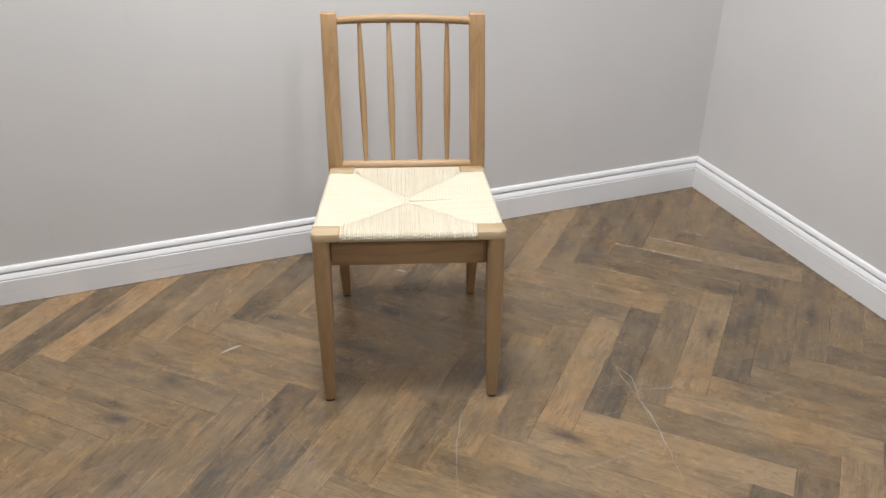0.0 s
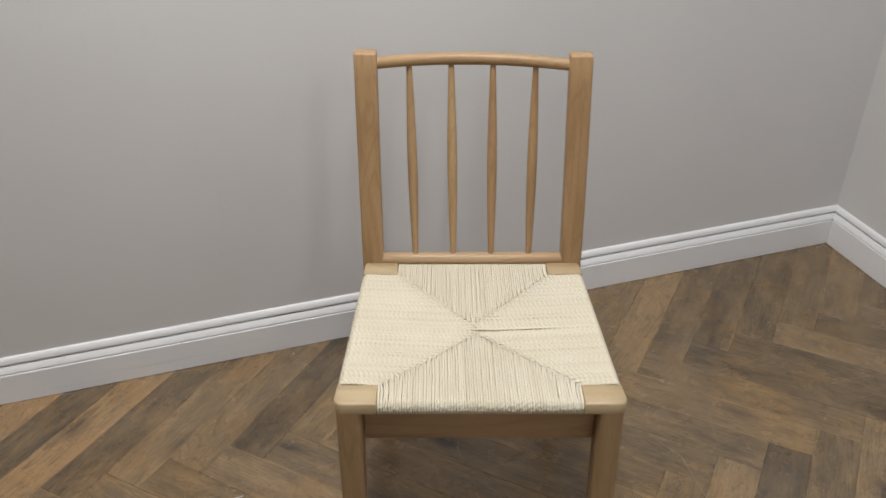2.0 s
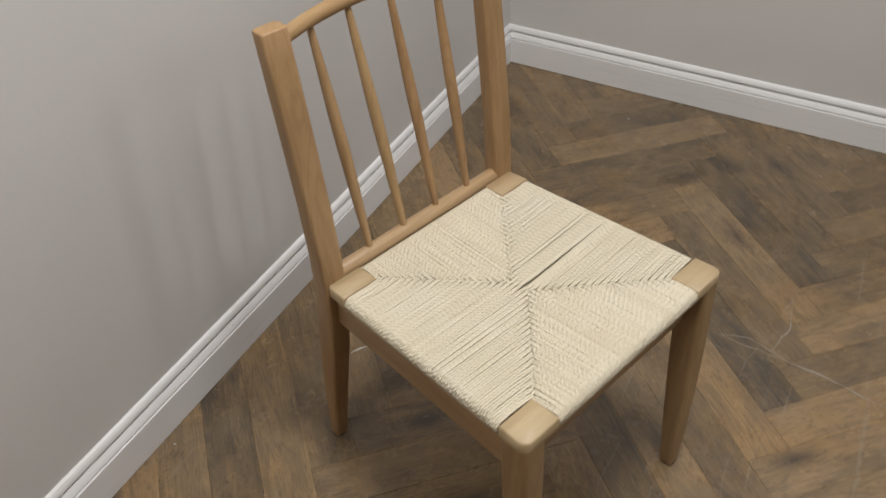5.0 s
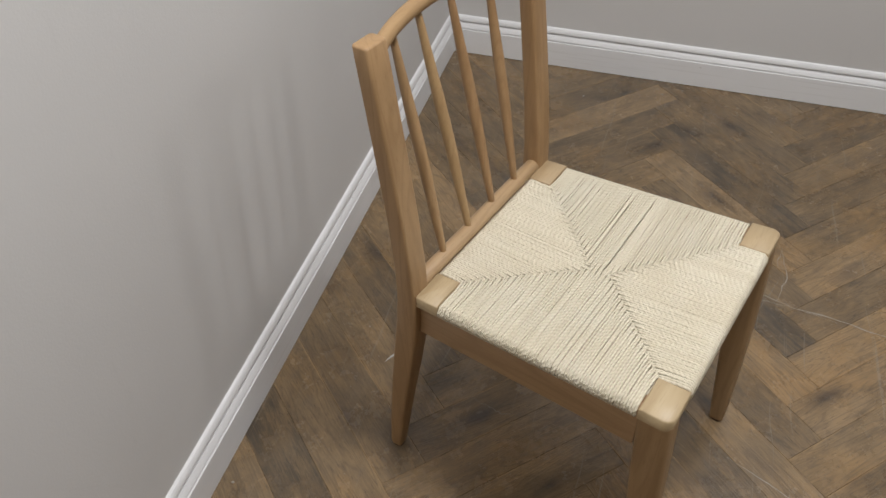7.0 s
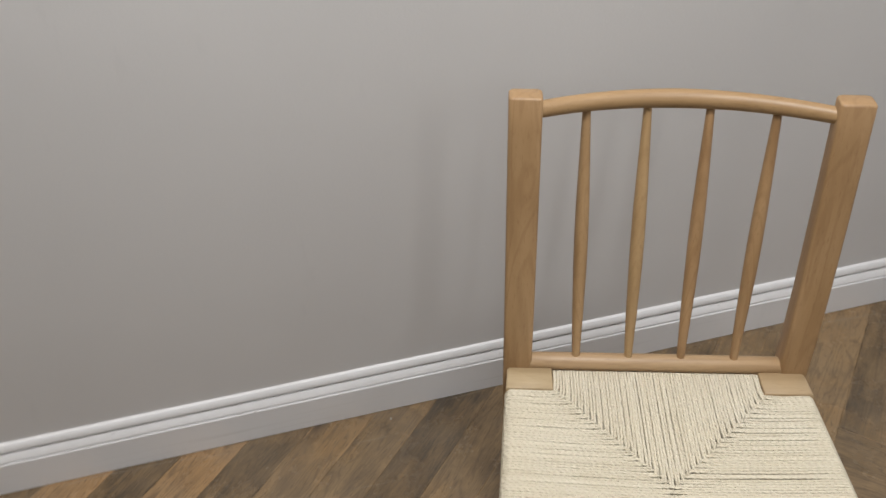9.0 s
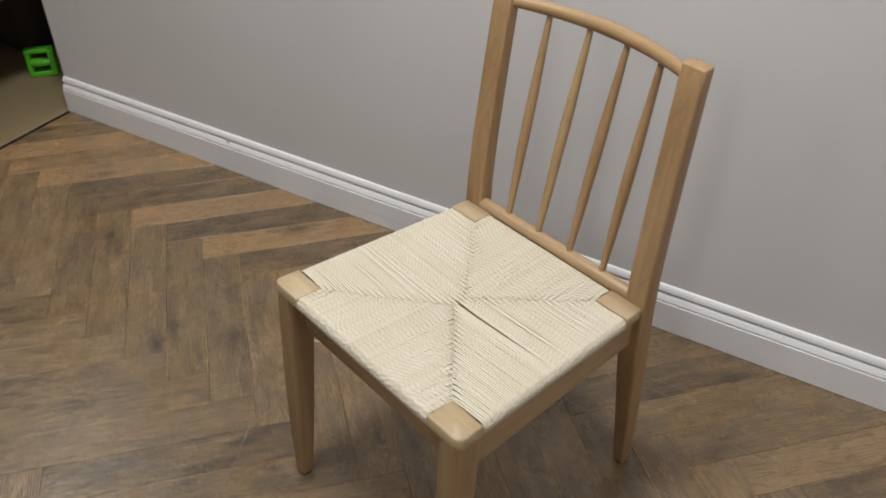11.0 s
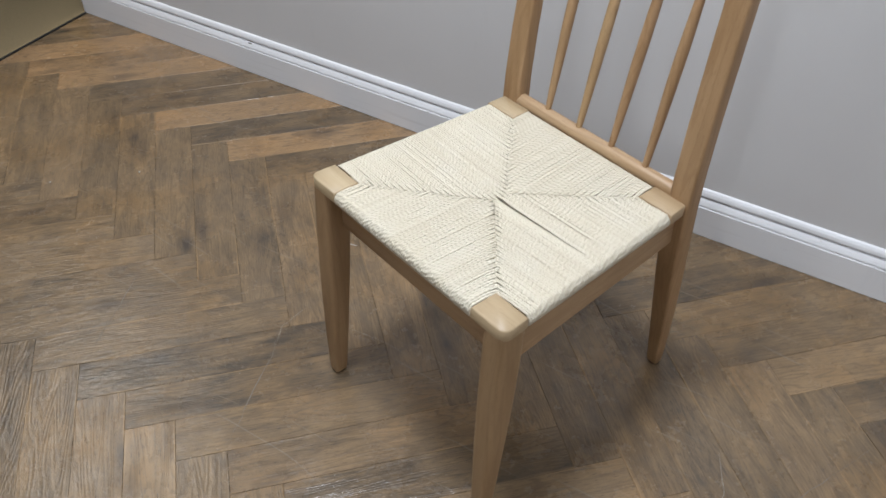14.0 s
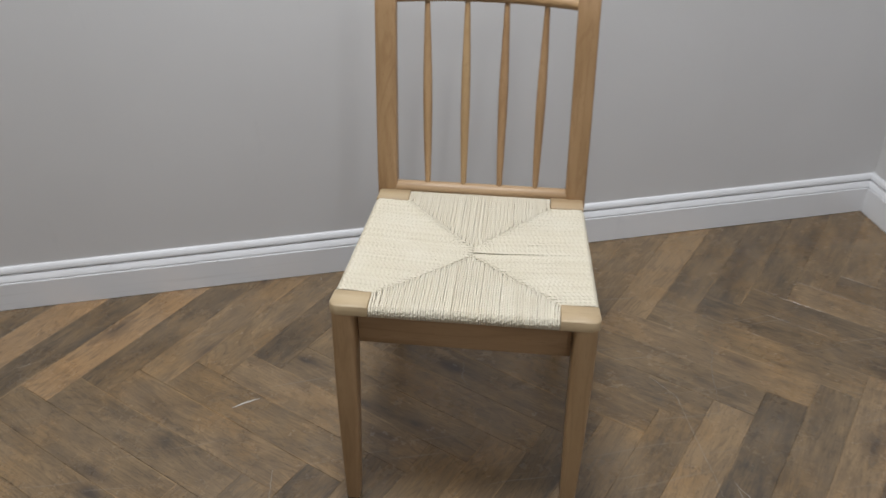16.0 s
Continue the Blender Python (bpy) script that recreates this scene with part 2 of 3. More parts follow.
PLANKS = {"m": plank_material("oak_brown", 0.46), "d": plank_material("oak_grey_brown", 0.6), "l": plank_material("oak_honey", 0.2, (0.276, 0.187, 0.102)), "o": plank_material("oak_orange", 0.1, (0.325, 0.208, 0.108))}


def plain(name, colour, rough, relief=0.0, scale=200.0, spread=0.25):
    m, tree, shader = material(name)
    place = node(tree, "ShaderNodeTexCoord").outputs["Object"]
    grain = noise_at(tree, place, scale, 4)
    base = ramp(tree, grain, [(0.3, tuple(c * (1 - spread) for c in colour)), (0.7, tuple(c * (1 + spread * 0.5) for c in colour))])
    tree.links.new(base, shader.inputs["Base Color"])
    shader.inputs["Roughness"].default_value = rough
    if relief:
        bump(tree, shader, grain, relief, 0.003)
    return m


CARPET = plain("beige_carpet", (0.3, 0.225, 0.118), 0.95, 0.6, 260.0)
SUBFLOOR = plain("dark_joint", (0.03, 0.024, 0.019), 0.9)
GAP = plain("gap_shade", (0.02, 0.018, 0.016), 0.8)
KNOCK = plain("bare_grey_wood", (0.2, 0.18, 0.165), 0.8)
GLIDE = plain("dark_glide", (0.05, 0.022, 0.014), 0.5)
GREEN = plain("green_plastic", (0.1, 0.5, 0.02), 0.35, 0.0, 30.0, 0.1)
FABRIC = plain("dark_brown_fabric", (0.062, 0.042, 0.036), 0.75, 0.4, 300.0)
BLACK = plain("black_board", (0.006, 0.006, 0.008), 0.6)
FLECK = plain("pale_scratch", (0.5, 0.47, 0.43), 0.7)

# ---- mesh helpers ----


def part(name, bm, mat, parent=None, label="", smooth=False):
    """One mesh object out of a bmesh, under a thing or a part."""
    mesh = bpy.data.meshes.new(name)
    bmesh.ops.recalc_face_normals(bm, faces=bm.faces)
    bm.to_mesh(mesh)
    bm.free()
    mesh.materials.append(mat)
    if smooth:
        mesh.polygons.foreach_set("use_smooth", [True] * len(mesh.polygons))
        mesh.set_sharp_from_angle(angle=radians(48))
    ob = new(name, mesh)
    ob.parent = parent
    if label:
        ob["label"] = label
    return ob


def empty(name, matrix, **tags):
    ob = new(name)
    ob.matrix_basis = matrix
    return tagged(ob, **tags)


def box(x0, x1, y0, y1, z0, z1, bevel=0.0, bm=None):
    own = bmesh.new()
    bmesh.ops.create_cube(own, size=1)
    for v in own.verts:
        v.co = Vector(((x0 + x1) / 2 + v.co.x * (x1 - x0), (y0 + y1) / 2 + v.co.y * (y1 - y0), (z0 + z1) / 2 + v.co.z * (z1 - z0)))
    if bevel:
        bmesh.ops.bevel(own, geom=own.edges[:], offset=bevel, segments=2, affect="EDGES", profile=0.5)
    if bm is None:
        return own
    mesh = bpy.data.meshes.new("joined")
    own.to_mesh(mesh)
    own.free()
    bm.from_mesh(mesh)
    bpy.data.meshes.remove(mesh)
    return bm


def loft(rings):
    """A closed skin over rings of points, capped at both ends."""
    bm = bmesh.new()
    rows = [[bm.verts.new(p) for p in ring] for ring in rings]
    for a, b in zip(rows, rows[1:]):
        for i in range(len(a)):
            bm.faces.new((a[i - 1], a[i], b[i], b[i - 1]))
    bm.faces.new(rows[0])
    bm.faces.new(rows[-1])
    return bm


def rounded(cx, cy, z, w, d, r, n=3):
    """A level ring: a rectangle w by d about cx, cy with corners of radius r."""
    ring = []
    for k, (sx, sy) in enumerate(((1, 1), (-1, 1), (-1, -1), (1, -1))):
        for i in range(n + 1):
            a = math.pi / 2 * (k + i / n)
            ring.append((cx + sx * (w / 2 - r) + r * math.cos(a), cy + sy * (d / 2 - r) + r * math.sin(a), z))
    return ring


def tube(points, radii, sides=14):
    """A round bar along points, with a radius at each."""
    points = [Vector(p) for p in points]
    rings = []
    for i, p in enumerate(points):
        way = (points[min(i + 1, len(points) - 1)] - points[max(i - 1, 0)]).normalized()
        side = way.cross(Vector((0, 1, 0.3))).normalized()
        up = side.cross(way)
        rings.append([p + (side * math.cos(2 * math.pi * k / sides) + up * math.sin(2 * math.pi * k / sides)) * radii[i] for k in range(sides)])
    return loft(rings)


def prism(outline, z0, z1, chamfer=0.0):
    """An upright block over an outline, its top edge chamfered."""
    bm = bmesh.new()
    n = len(outline)
    low = [bm.verts.new((x, y, z0)) for x, y in outline]
    side = [bm.verts.new((x, y, z1 - chamfer)) for x, y in outline]
    bands = [(low, side)]
    if chamfer:
        inner = []
        for i in range(n):
            a, p, b = (Vector(outline[j % n]) for j in (i - 1, i, i + 1))
            e, f = (p - a).normalized(), (b - p).normalized()
            ne, nf = Vector((-e.y, e.x)), Vector((-f.y, f.x))
            q = p + (ne + nf) / max(0.3, 1 + ne.dot(nf)) * chamfer
            inner.append(bm.verts.new((q.x, q.y, z1)))
        bands.append((side, inner))
    for a, b in bands:
        for i in range(n):
            bm.faces.new((a[i - 1], a[i], b[i], b[i - 1]))
    bm.faces.new(low)
    bm.faces.new(bands[-1][1])
    return bm


# ---- setting ----
NORTH, EAST, WEST_END, TOP = 3.541, 3.133, -0.034, 2.7
SOUTH, FAR_WEST, FAR_NORTH = -3.8, -2.7, 5.2
EDGE_X, EDGE_LEAN = -0.036, 0.030  # where the carpet meets the boards: x at the wall's end, and its drift towards the south


def structure(name, bm, mat, label, smooth=False):
    return tagged(part(name, bm, mat, smooth=smooth), label, kind="structure")


structure("wall_north", box(WEST_END, EAST + 0.12, NORTH, NORTH + 0.12, 0, TOP), WALL, "warm grey painted plaster wall behind the chair")
structure("wall_east", box(EAST, EAST + 0.12, SOUTH, NORTH, 0, TOP), WALL, "warm grey painted plaster wall meeting the other at a corner")
# South, west and end walls stay out of view, darkened against bounce.
structure("wall_south", box(FAR_WEST, EAST + 0.12, SOUTH - 0.12, SOUTH, 0, TOP), FAR_WALL, "plain unseen wall closing the room, darkened to cut bounced light")
structure("wall_west", box(FAR_WEST - 0.12, FAR_WEST, SOUTH, FAR_NORTH, 0, TOP), FAR_WALL, "plain unseen wall closing the carpeted space, darkened to cut bounced light")
structure("wall_return", box(WEST_END, WEST_END + 0.12, NORTH + 0.12, FAR_NORTH, 0, TOP), WALL, "plain grey painted wall beside the carpeted space")
structure("wall_far", box(FAR_WEST, WEST_END + 0.12, FAR_NORTH, FAR_NORTH + 0.12, 0, TOP), FAR_WALL, "plain unseen wall at the end of the carpeted space, darkened to cut bounced light")
structure("ceiling", box(FAR_WEST - 0.12, EAST + 0.12, SOUTH - 0.12, FAR_NORTH + 0.12, TOP, TOP + 0.1), CEILING, "plain unseen ceiling, darkened to cut bounced light")

SKIRTING = [(0.0180, 0.0000), (0.0180, 0.0764), (0.0168, 0.0777), (0.0130, 0.0784), (0.0130, 0.0809), (0.0162, 0.0815), (0.0158, 0.0833), (0.0128, 0.0896), (0.0088, 0.0960),
            (0.0025, 0.0965), (0.0025, 0.1018), (0.0098, 0.1027), (0.0094, 0.1068), (0.0078, 0.1117), (0.0050, 0.1160), (0.0, 0.1185)]


def skirting(name, a, b, out, label):
    """A moulded board from a to b along a wall; out is the way it faces, its ends mitred by cut metres per metre of depth."""
    (ax, ay, cut_a), (bx, by, cut_b) = a, b
    along = Vector((bx - ax, by - ay, 0)).normalized()
    rings = []
    steps = 40
    for i in range(steps + 1):
        ring = []
        for d, z in SKIRTING + [(0.0, 0.0)]:
            p = Vector((ax, ay, 0)).lerp(Vector((bx, by, 0)), i / steps)
            if i == 0:
                p += along * cut_a * d
            if i == steps:
                p -= along * cut_b * d
            wave = 0.0006 * noise.noise(Vector((p.x * 1.7, p.y * 1.7, 3.0)))
            ring.append(p + Vector(out) * (d + (wave if d > 0 else 0)) + Vector((0, 0, z + 0.0015)))
        rings.append(ring)
    return tagged(part(name, loft(rings), WHITE, smooth=False), label, kind="structure")


BOARD = skirting("baseboard_north", (WEST_END - 0.002, NORTH, 0), (EAST, NORTH, 1), (0, -1, 0), "white gloss moulded skirting board with scuffs and dust")
skirting("baseboard_east", (EAST, NORTH, 1), (EAST, SOUTH, 0), (-1, 0, 0), "white gloss moulded skirting board meeting the corner")

structure("carpet", prism([(FAR_WEST, SOUTH), (EDGE_X - 0.002 + (3.523 - SOUTH) * EDGE_LEAN, SOUTH), (EDGE_X - 0.002, 3.523), (EDGE_X - 0.002, FAR_NORTH), (FAR_WEST, FAR_NORTH)], -0.01, 0.004, 0.002), CARPET, "flat beige carpet beside the wooden floor")
# Near-black strip laid in the carpet joint as its shadow gap.
structure("gap_strip", prism([(EDGE_X - 0.001 + (3.523 - SOUTH) * EDGE_LEAN, SOUTH), (EDGE_X + 0.006 + (3.523 - SOUTH) * EDGE_LEAN, SOUTH), (EDGE_X + 0.006, 3.523), (EDGE_X - 0.001, 3.523)], -0.01, 0.003), GAP, "thin dark strip drawn as the shadow in the joint between carpet and wooden floor")

# ---- chair ----
chair = empty("dining_chair", pose(1.7825, 2.928, 0, 0, 0, -17.7), label="pale beech spindle-back dining chair with woven cream paper cord seat", category="chair")


def settle(co):
    """The seat slopes down towards the back, and all that is joined to it follows; the back is a little twisted and leans to one side."""
    x, y, z = co
    k = max(0, z - 0.46) / 0.38
    x, y = x - 0.004 * k, y + (0.003 - 0.032 * x) * k
    return Vector((x, y, z - 0.0475 * y * min(1, z / 0.42) * min(1, max(0, (0.6 - z) / 0.12))))


def chair_part(name, bm, axis_or_mat, label="", parent=None, smooth=True):
    for v in bm.verts:
        v.co = settle(v.co)
    mat = WOOD[axis_or_mat] if axis_or_mat in WOOD else axis_or_mat
    return part(name, bm, mat, parent or chair, label, smooth)


def mesh_part(name, verts, faces, uvs, mat, label):
    mesh = bpy.data.meshes.new(name)
    mesh.from_pydata([settle(p) for p in verts], [], faces)
    layer = mesh.uv_layers.new(name="UVMap")
    layer.data.foreach_set("uv", [c for f in faces for i in f for c in uvs[i]])
    mesh.materials.append(mat)
    mesh.polygons.foreach_set("use_smooth", [True] * len(mesh.polygons))
    ob = new(name, mesh)
    ob.parent = chair
    return tagged(ob, label, kind="stuff")


def front_leg(s):
    rows = [(0.0055, 0.2040, -0.2165, 0.024, 0.025), (0.012, 0.2038, -0.2162, 0.0255, 0.0265), (0.10, 0.2035, -0.2105, 0.0310, 0.0355), (0.20, 0.2032, -0.2035, 0.0355, 0.0430),
            (0.28, 0.2028, -0.1975, 0.0382, 0.0470), (0.36, 0.2022, -0.1918, 0.0396, 0.0488), (0.438, 0.2016, -0.1865, 0.0400, 0.0490)]
    leg = chair_part("front_leg", loft([rounded(s * x, y, z, w, d, 0.22 * w, 4) for z, x, y, w, d in rows]), LEG)
    chair_part("glide", loft([rounded(s * 0.2040, -0.2165, z, 0.022, 0.022, 0.009, 4) for z in (0.0, 0.006)]), GLIDE, "dark brown foot glide", leg)


def back_post(s):
    rows = [(0.0055, 0.1860, 0.2650, 0.023, 0.023), (0.012, 0.1860, 0.2645, 0.0245, 0.0245), (0.10, 0.1872, 0.2560, 0.0300, 0.0300), (0.20, 0.1887, 0.2440, 0.0345, 0.0360),
            (0.28, 0.1898, 0.2335, 0.0372, 0.0400), (0.34, 0.1906, 0.2260, 0.0387, 0.0410), (0.39, 0.1912, 0.2210, 0.0393, 0.0395), (0.44, 0.1914, 0.2190, 0.0395, 0.0365),
            (0.50, 0.1910, 0.2210, 0.0397, 0.0338), (0.58, 0.1904, 0.2285, 0.0400, 0.0316), (0.70, 0.1895, 0.2435, 0.0403, 0.0296), (0.80, 0.1887, 0.2570, 0.0405, 0.0276),
            (0.8430, 0.1884, 0.2628, 0.0405, 0.0268), (0.8450, 0.1884, 0.2632, 0.0390, 0.0254), (0.8458, 0.1884, 0.2634, 0.0365, 0.0229)]
    rings = []
    for z, x, y, w, d in rows:
        ring = []
        for px, py, pz in rounded(s * x, y, z, w, d, min(0.0045, d * 0.2), 3):
            if py > y:
                py = y + (py - y) * (1 - 0.2 * (abs(px - s * x) / (w / 2)) ** 2)
            ring.append((px, py, pz))
        rings.append(ring)
    post = chair_part("back_post", loft(rings), "z")
    chair_part("glide", loft([rounded(s * 0.186, 0.265, z, 0.021, 0.021, 0.009, 4) for z in (0.0, 0.006)]), GLIDE, "dark brown foot glide", post)


for side in (-1, 1):
    front_leg(side)
    back_post(side)


def bow(x):
    """How far the back's top rail lies behind the line of the posts."""
    return 0.044 * (1 - (x / 0.180) ** 2)


RAIL_Z, RAIL_Y, LOW_Y, LOW_Z = 0.8245, 0.2600, 0.2150, 0.459
xs = [-0.180 + 0.360 * i / 24 for i in range(25)]
chair_part("top_rail", tube([(x, RAIL_Y + bow(x), RAIL_Z - 0.1 * bow(x)) for x in xs], [0.0102 + 0.0017 * (1 - abs(x) / 0.180) for x in xs], 16), HONEY["x"])
chair_part("lower_rail", tube([(x, LOW_Y, LOW_Z) for x in (-0.178, -0.174, -0.08, 0, 0.08, 0.174, 0.178)], [0.0115, 0.013, 0.0133, 0.0133, 0.0133, 0.013, 0.0115], 16), "x")
for x in (-0.1110, -0.0370, 0.0370, 0.1110):
    shape = [(0.0, 0.0052), (0.06, 0.0060), (0.2, 0.0076), (0.38, 0.0090), (0.5, 0.0092), (0.62, 0.0088), (0.8, 0.0071), (0.94, 0.0056), (1.0, 0.0050)]
    top = Vector((x * 1.02, RAIL_Y + bow(x), RAIL_Z - 0.006 - 0.1 * bow(x)))
    foot = Vector((x * 0.985, LOW_Y, LOW_Z + 0.006))
    chair_part("spindle", tube([foot.lerp(top, k) for k, _ in shape], [r for _, r in shape], 14), HONEY["z"] if -0.05 < x < 0 else "z")


def seat_side(y):
    """Half the seat's width at a depth."""
    return 0.2244 + (0.2061 - 0.2244) * (y + 0.2093) / 0.4128


FRONT, BACK = -0.2114, 0.2045
for s in (-1, 1):
    # front corner: rounded outside, square where the cord meets it
    for name, inner_x, y0, y1, r in (("front", 0.1585, FRONT, -0.1635, 0.0147), ("back", 0.1423, 0.1630, BACK, 0.006)):
        outer0, outer1 = seat_side(y0), seat_side(y1)
        if name == "front":
            arc = [(outer0 - r + r * math.sin(a), y0 + r - r * math.cos(a)) for a in (math.pi / 2 * i / 6 for i in range(7))]
            outline = [(inner_x, y0)] + arc + [(outer1, y1), (inner_x, y1)]
        else:
            arc = [(outer1 - r + r * math.cos(a), y1 - r + r * math.sin(a)) for a in (math.pi / 2 * i / 4 for i in range(5))]
            outline = [(inner_x, y0), (outer0, y0)] + arc + [(inner_x, y1)]
        if s < 0:
            outline = [(-x, y) for x, y in reversed(outline)]
        block = prism(outline, 0.4365, 0.4565, 0.0022)
        chair_part("corner_block", block, BARE, "smooth bare beech seat corner")

# frame rails inside the cord, aprons below
for name, y0, y1, half in (("seat_rail", FRONT + 0.006, FRONT + 0.036, 0.159), ("seat_rail", BACK - 0.036, BACK - 0.006, 0.143)):
    chair_part(name, box(-half, half, y0, y1, 0.4372, 0.450, 0.004), "x")
for s in (-1, 1):
    outline = [(s * (seat_side(y) - inset), y) for y, inset in ((-0.164, 0.035), (-0.164, 0.006), (0.1635, 0.006), (0.1635, 0.035))]
    chair_part("seat_rail", prism(outline if s > 0 else outline[::-1], 0.4372, 0.450, 0.003), "y")
    outline = [(s * (seat_side(y) - inset), y) for y, inset in ((-0.164, 0.032), (-0.164, 0.010), (0.2035, 0.012), (0.2035, 0.033))]
    chair_part("side_apron", prism(outline if s > 0 else outline[::-1], 0.368, 0.4370, 0.001), "y")
chair_part("front_apron", box(-0.181, 0.181, -0.187, -0.166, 0.363, 0.4370, 0.0015), "x")
chair_part("back_apron", box(-0.175, 0.175, 0.2015, 0.2225, 0.376, 0.4370, 0.0015), "x")

# woven seat: four fans of cord, each strand from its rail to the seam
CENTRE_FRONT, CENTRE_BACK = (-0.001, -0.0155), (-0.004, 0.0108)
CORNER = {"fl": (-0.1577, -0.1612), "fr": (0.1577, -0.1612), "bl": (-0.1416, 0.1616), "br": (0.1416, 0.1616)}
rng = random.Random(5)


def between(a, b, k):
    return tuple(p + (q - p) * k for p, q in zip(a, b))


def sag(x, y):
    """The height of the cord's middle line: tight over the rails, lower towards the seam's centre."""
    edge = min(seat_side(y) - abs(x), y - FRONT, BACK - y)
    return 0.4553 - 0.0095 * min(1, max(0, edge - 0.012) / 0.17) ** 0.8


def strand(verts, faces, uvs, edge, seam, out, radius, twist0, bend, proud, pair):
    """One cord: up round the rail at edge, then level to the seam, where it lies proud over the other side's cords or dips under them."""
    ex, ey = edge
    ox, oy = out
    path = [(ex - ox * 0.016, ey - oy * 0.016, 0.4340), (ex - ox * 0.006, ey - oy * 0.006, 0.4345), (ex - ox * 0.0005, ey - oy * 0.0005, 0.4380),
            (ex + ox * 0.0005, ey + oy * 0.0005, 0.4445), (ex - ox * 0.0015, ey - oy * 0.0015, 0.4500), (ex - ox * 0.0065, ey - oy * 0.0065, 0.4545)]
    length = math.dist(edge, seam)
    if proud:
        seam = between(edge, seam, 1 + 0.0024 / max(length, 0.02))
        length = math.dist(edge, seam)
    elif length > 0.03:
        seam = between(edge, seam, 1 - (0.0016 if seam[0] > 0 and seam[1] < 0 else 0.0024) / length)
    steps = max(3, int(length / 0.009))
    lean = rng.gauss(0, 0.0003)
    for i in range(1, steps + 1):
        k = (0.014 + (length - 0.014) * i / steps) / length if length > 0.02 else i / steps
        x, y = between(edge, seam, k)
        wob = lean * math.sin(math.pi * k) + rng.gauss(0, 0.0001) + bend * max(0, (k - 0.45) / 0.55) ** 2 + pair * max(0, 1 - length * (1 - k) / 0.024)
        path.append((x - oy * wob, y + ox * wob, sag(x, y) + rng.gauss(0, 0.00012)))
    x, y, z = path[-1]
    path[-1] = (x, y, z + (0.0007 if proud else -0.0008))
    path.append((x - ox * (0.0012 if proud else 0.0035), y - oy * (0.0012 if proud else 0.0035), z - 0.0046))
    # close steps along the way, so that the two plies show
    dense = [Vector(path[0])]
    for p, q in zip(path, path[1:]):
        p, q = Vector(p), Vector(q)
        n = max(1, round((q - p).length / 0.0021))
        dense += [p.lerp(q, i / n) for i in range(1, n + 1)]
    path = dense
    base, run, sides = len(verts), 0.0, 8
    across = Vector((-oy, ox, 0))
    total = sum((q - p).length for p, q in zip(path, path[1:]))
    for i, p in enumerate(path):
        if i:
            run += (p - path[i - 1]).length
        way = (path[min(i + 1, len(path) - 1)] - path[max(i - 1, 0)]).normalized()
        up = across.cross(way).normalized()
        for k in range(sides):
            a = 2 * math.pi * k / sides
            r = radius * (1 - (0.46 if proud else 0.34 if ox else 0.42) * max(0, 1 - (total - run) / 0.021) ** 1.5) * (0.96 + (0.02 + 0.15 * min(1, max(0, run - 0.04) / 0.03)) * math.cos(2 * (a - run * 2 * math.pi / 0.0098 - twist0 * 6.28)))
            verts.append(tuple(p + (across * math.cos(a) + up * math.sin(a)) * r))
            uvs.append((run * 78 + twist0, min(k, sides - k) * 2 / sides * 0.35))
    for i in range(len(path) - 1):
        for k in range(sides):
            a, b = base + i * sides + k, base + i * sides + (k + 1) % sides
            faces.append((a, b, b + sides, a + sides))


def fan(label, first, last, c_first, c_last, out, count, edge_of, full, proud=None, gap_at=None):
    """All strands of one side: from corner first to corner last, meeting the seam that runs first - c_first - c_last - last."""
    verts, faces, uvs = [], [], []
    axis = 0 if abs(out[1]) > 0 else 1
    legs = [first, c_first] + ([c_last] if c_last != c_first else []) + [last]
    for i in range(count):
        k = (i + 0.5) / count
        pitch = abs(last[axis] - first[axis]) / count
        c = first[axis] + (last[axis] - first[axis]) * k + rng.gauss(0, 0.00012) + 0.0006 * noise.noise(Vector((k * 9, out[0] * 3 + 1, out[1] * 3)))
        for a, b in zip(legs, legs[1:]):
            if min(a[axis], b[axis]) - 1e-6 <= c <= max(a[axis], b[axis]) + 1e-6:
                m = (c - a[axis]) / (b[axis] - a[axis]) if b[axis] != a[axis] else 0
                seam = between(a, b, m)
                break
        edge = edge_of(c)
        # towards the seam the strands draw in to the middle of their side
        middle = c_first[axis] * 0.5 + c_last[axis] * 0.5
        bend = -0.0025 * (middle - c) / 0.15 * (-out[1] if axis == 0 else out[0])
        if gap_at is not None and abs(c - gap_at) < 0.02:
            push = 0.0024 * (1 - abs(c - gap_at) / 0.02) * (1 if c > gap_at else -1)
            seam = (seam[0], seam[1] + push) if axis == 1 else (seam[0] + push, seam[1])
        strand(verts, faces, uvs, edge, seam, out, pitch * (full + rng.uniform(-0.018, 0.014)), rng.random(), bend, proud is not None and proud(c), pitch * rng.uniform(0.1, 0.2) * (1 if i % 2 == 0 else -1) * (1 if last[axis] > first[axis] else -1) * (-out[1] if axis == 0 else out[0]))
    mesh_part("cord_panel", verts, faces, uvs, CORD, label)


fan("cream twisted paper cord over the front rail", CORNER["fl"], CORNER["fr"], CENTRE_FRONT, CENTRE_FRONT, (0, -1), 76, lambda c: (c, FRONT + 0.0005), 0.524)
fan("cream twisted paper cord over the back rail", CORNER["bl"], CORNER["br"], CENTRE_BACK, CENTRE_BACK, (0, 1), 72, lambda c: (c, BACK - 0.0005), 0.548, lambda c: c > 0.0)
fan("cream twisted paper cord over the side rail", CORNER["fl"], CORNER["bl"], CENTRE_FRONT, CENTRE_BACK, (-1, 0), 80, lambda c: (-seat_side(c) + 0.001, c), 0.515, lambda c: True)
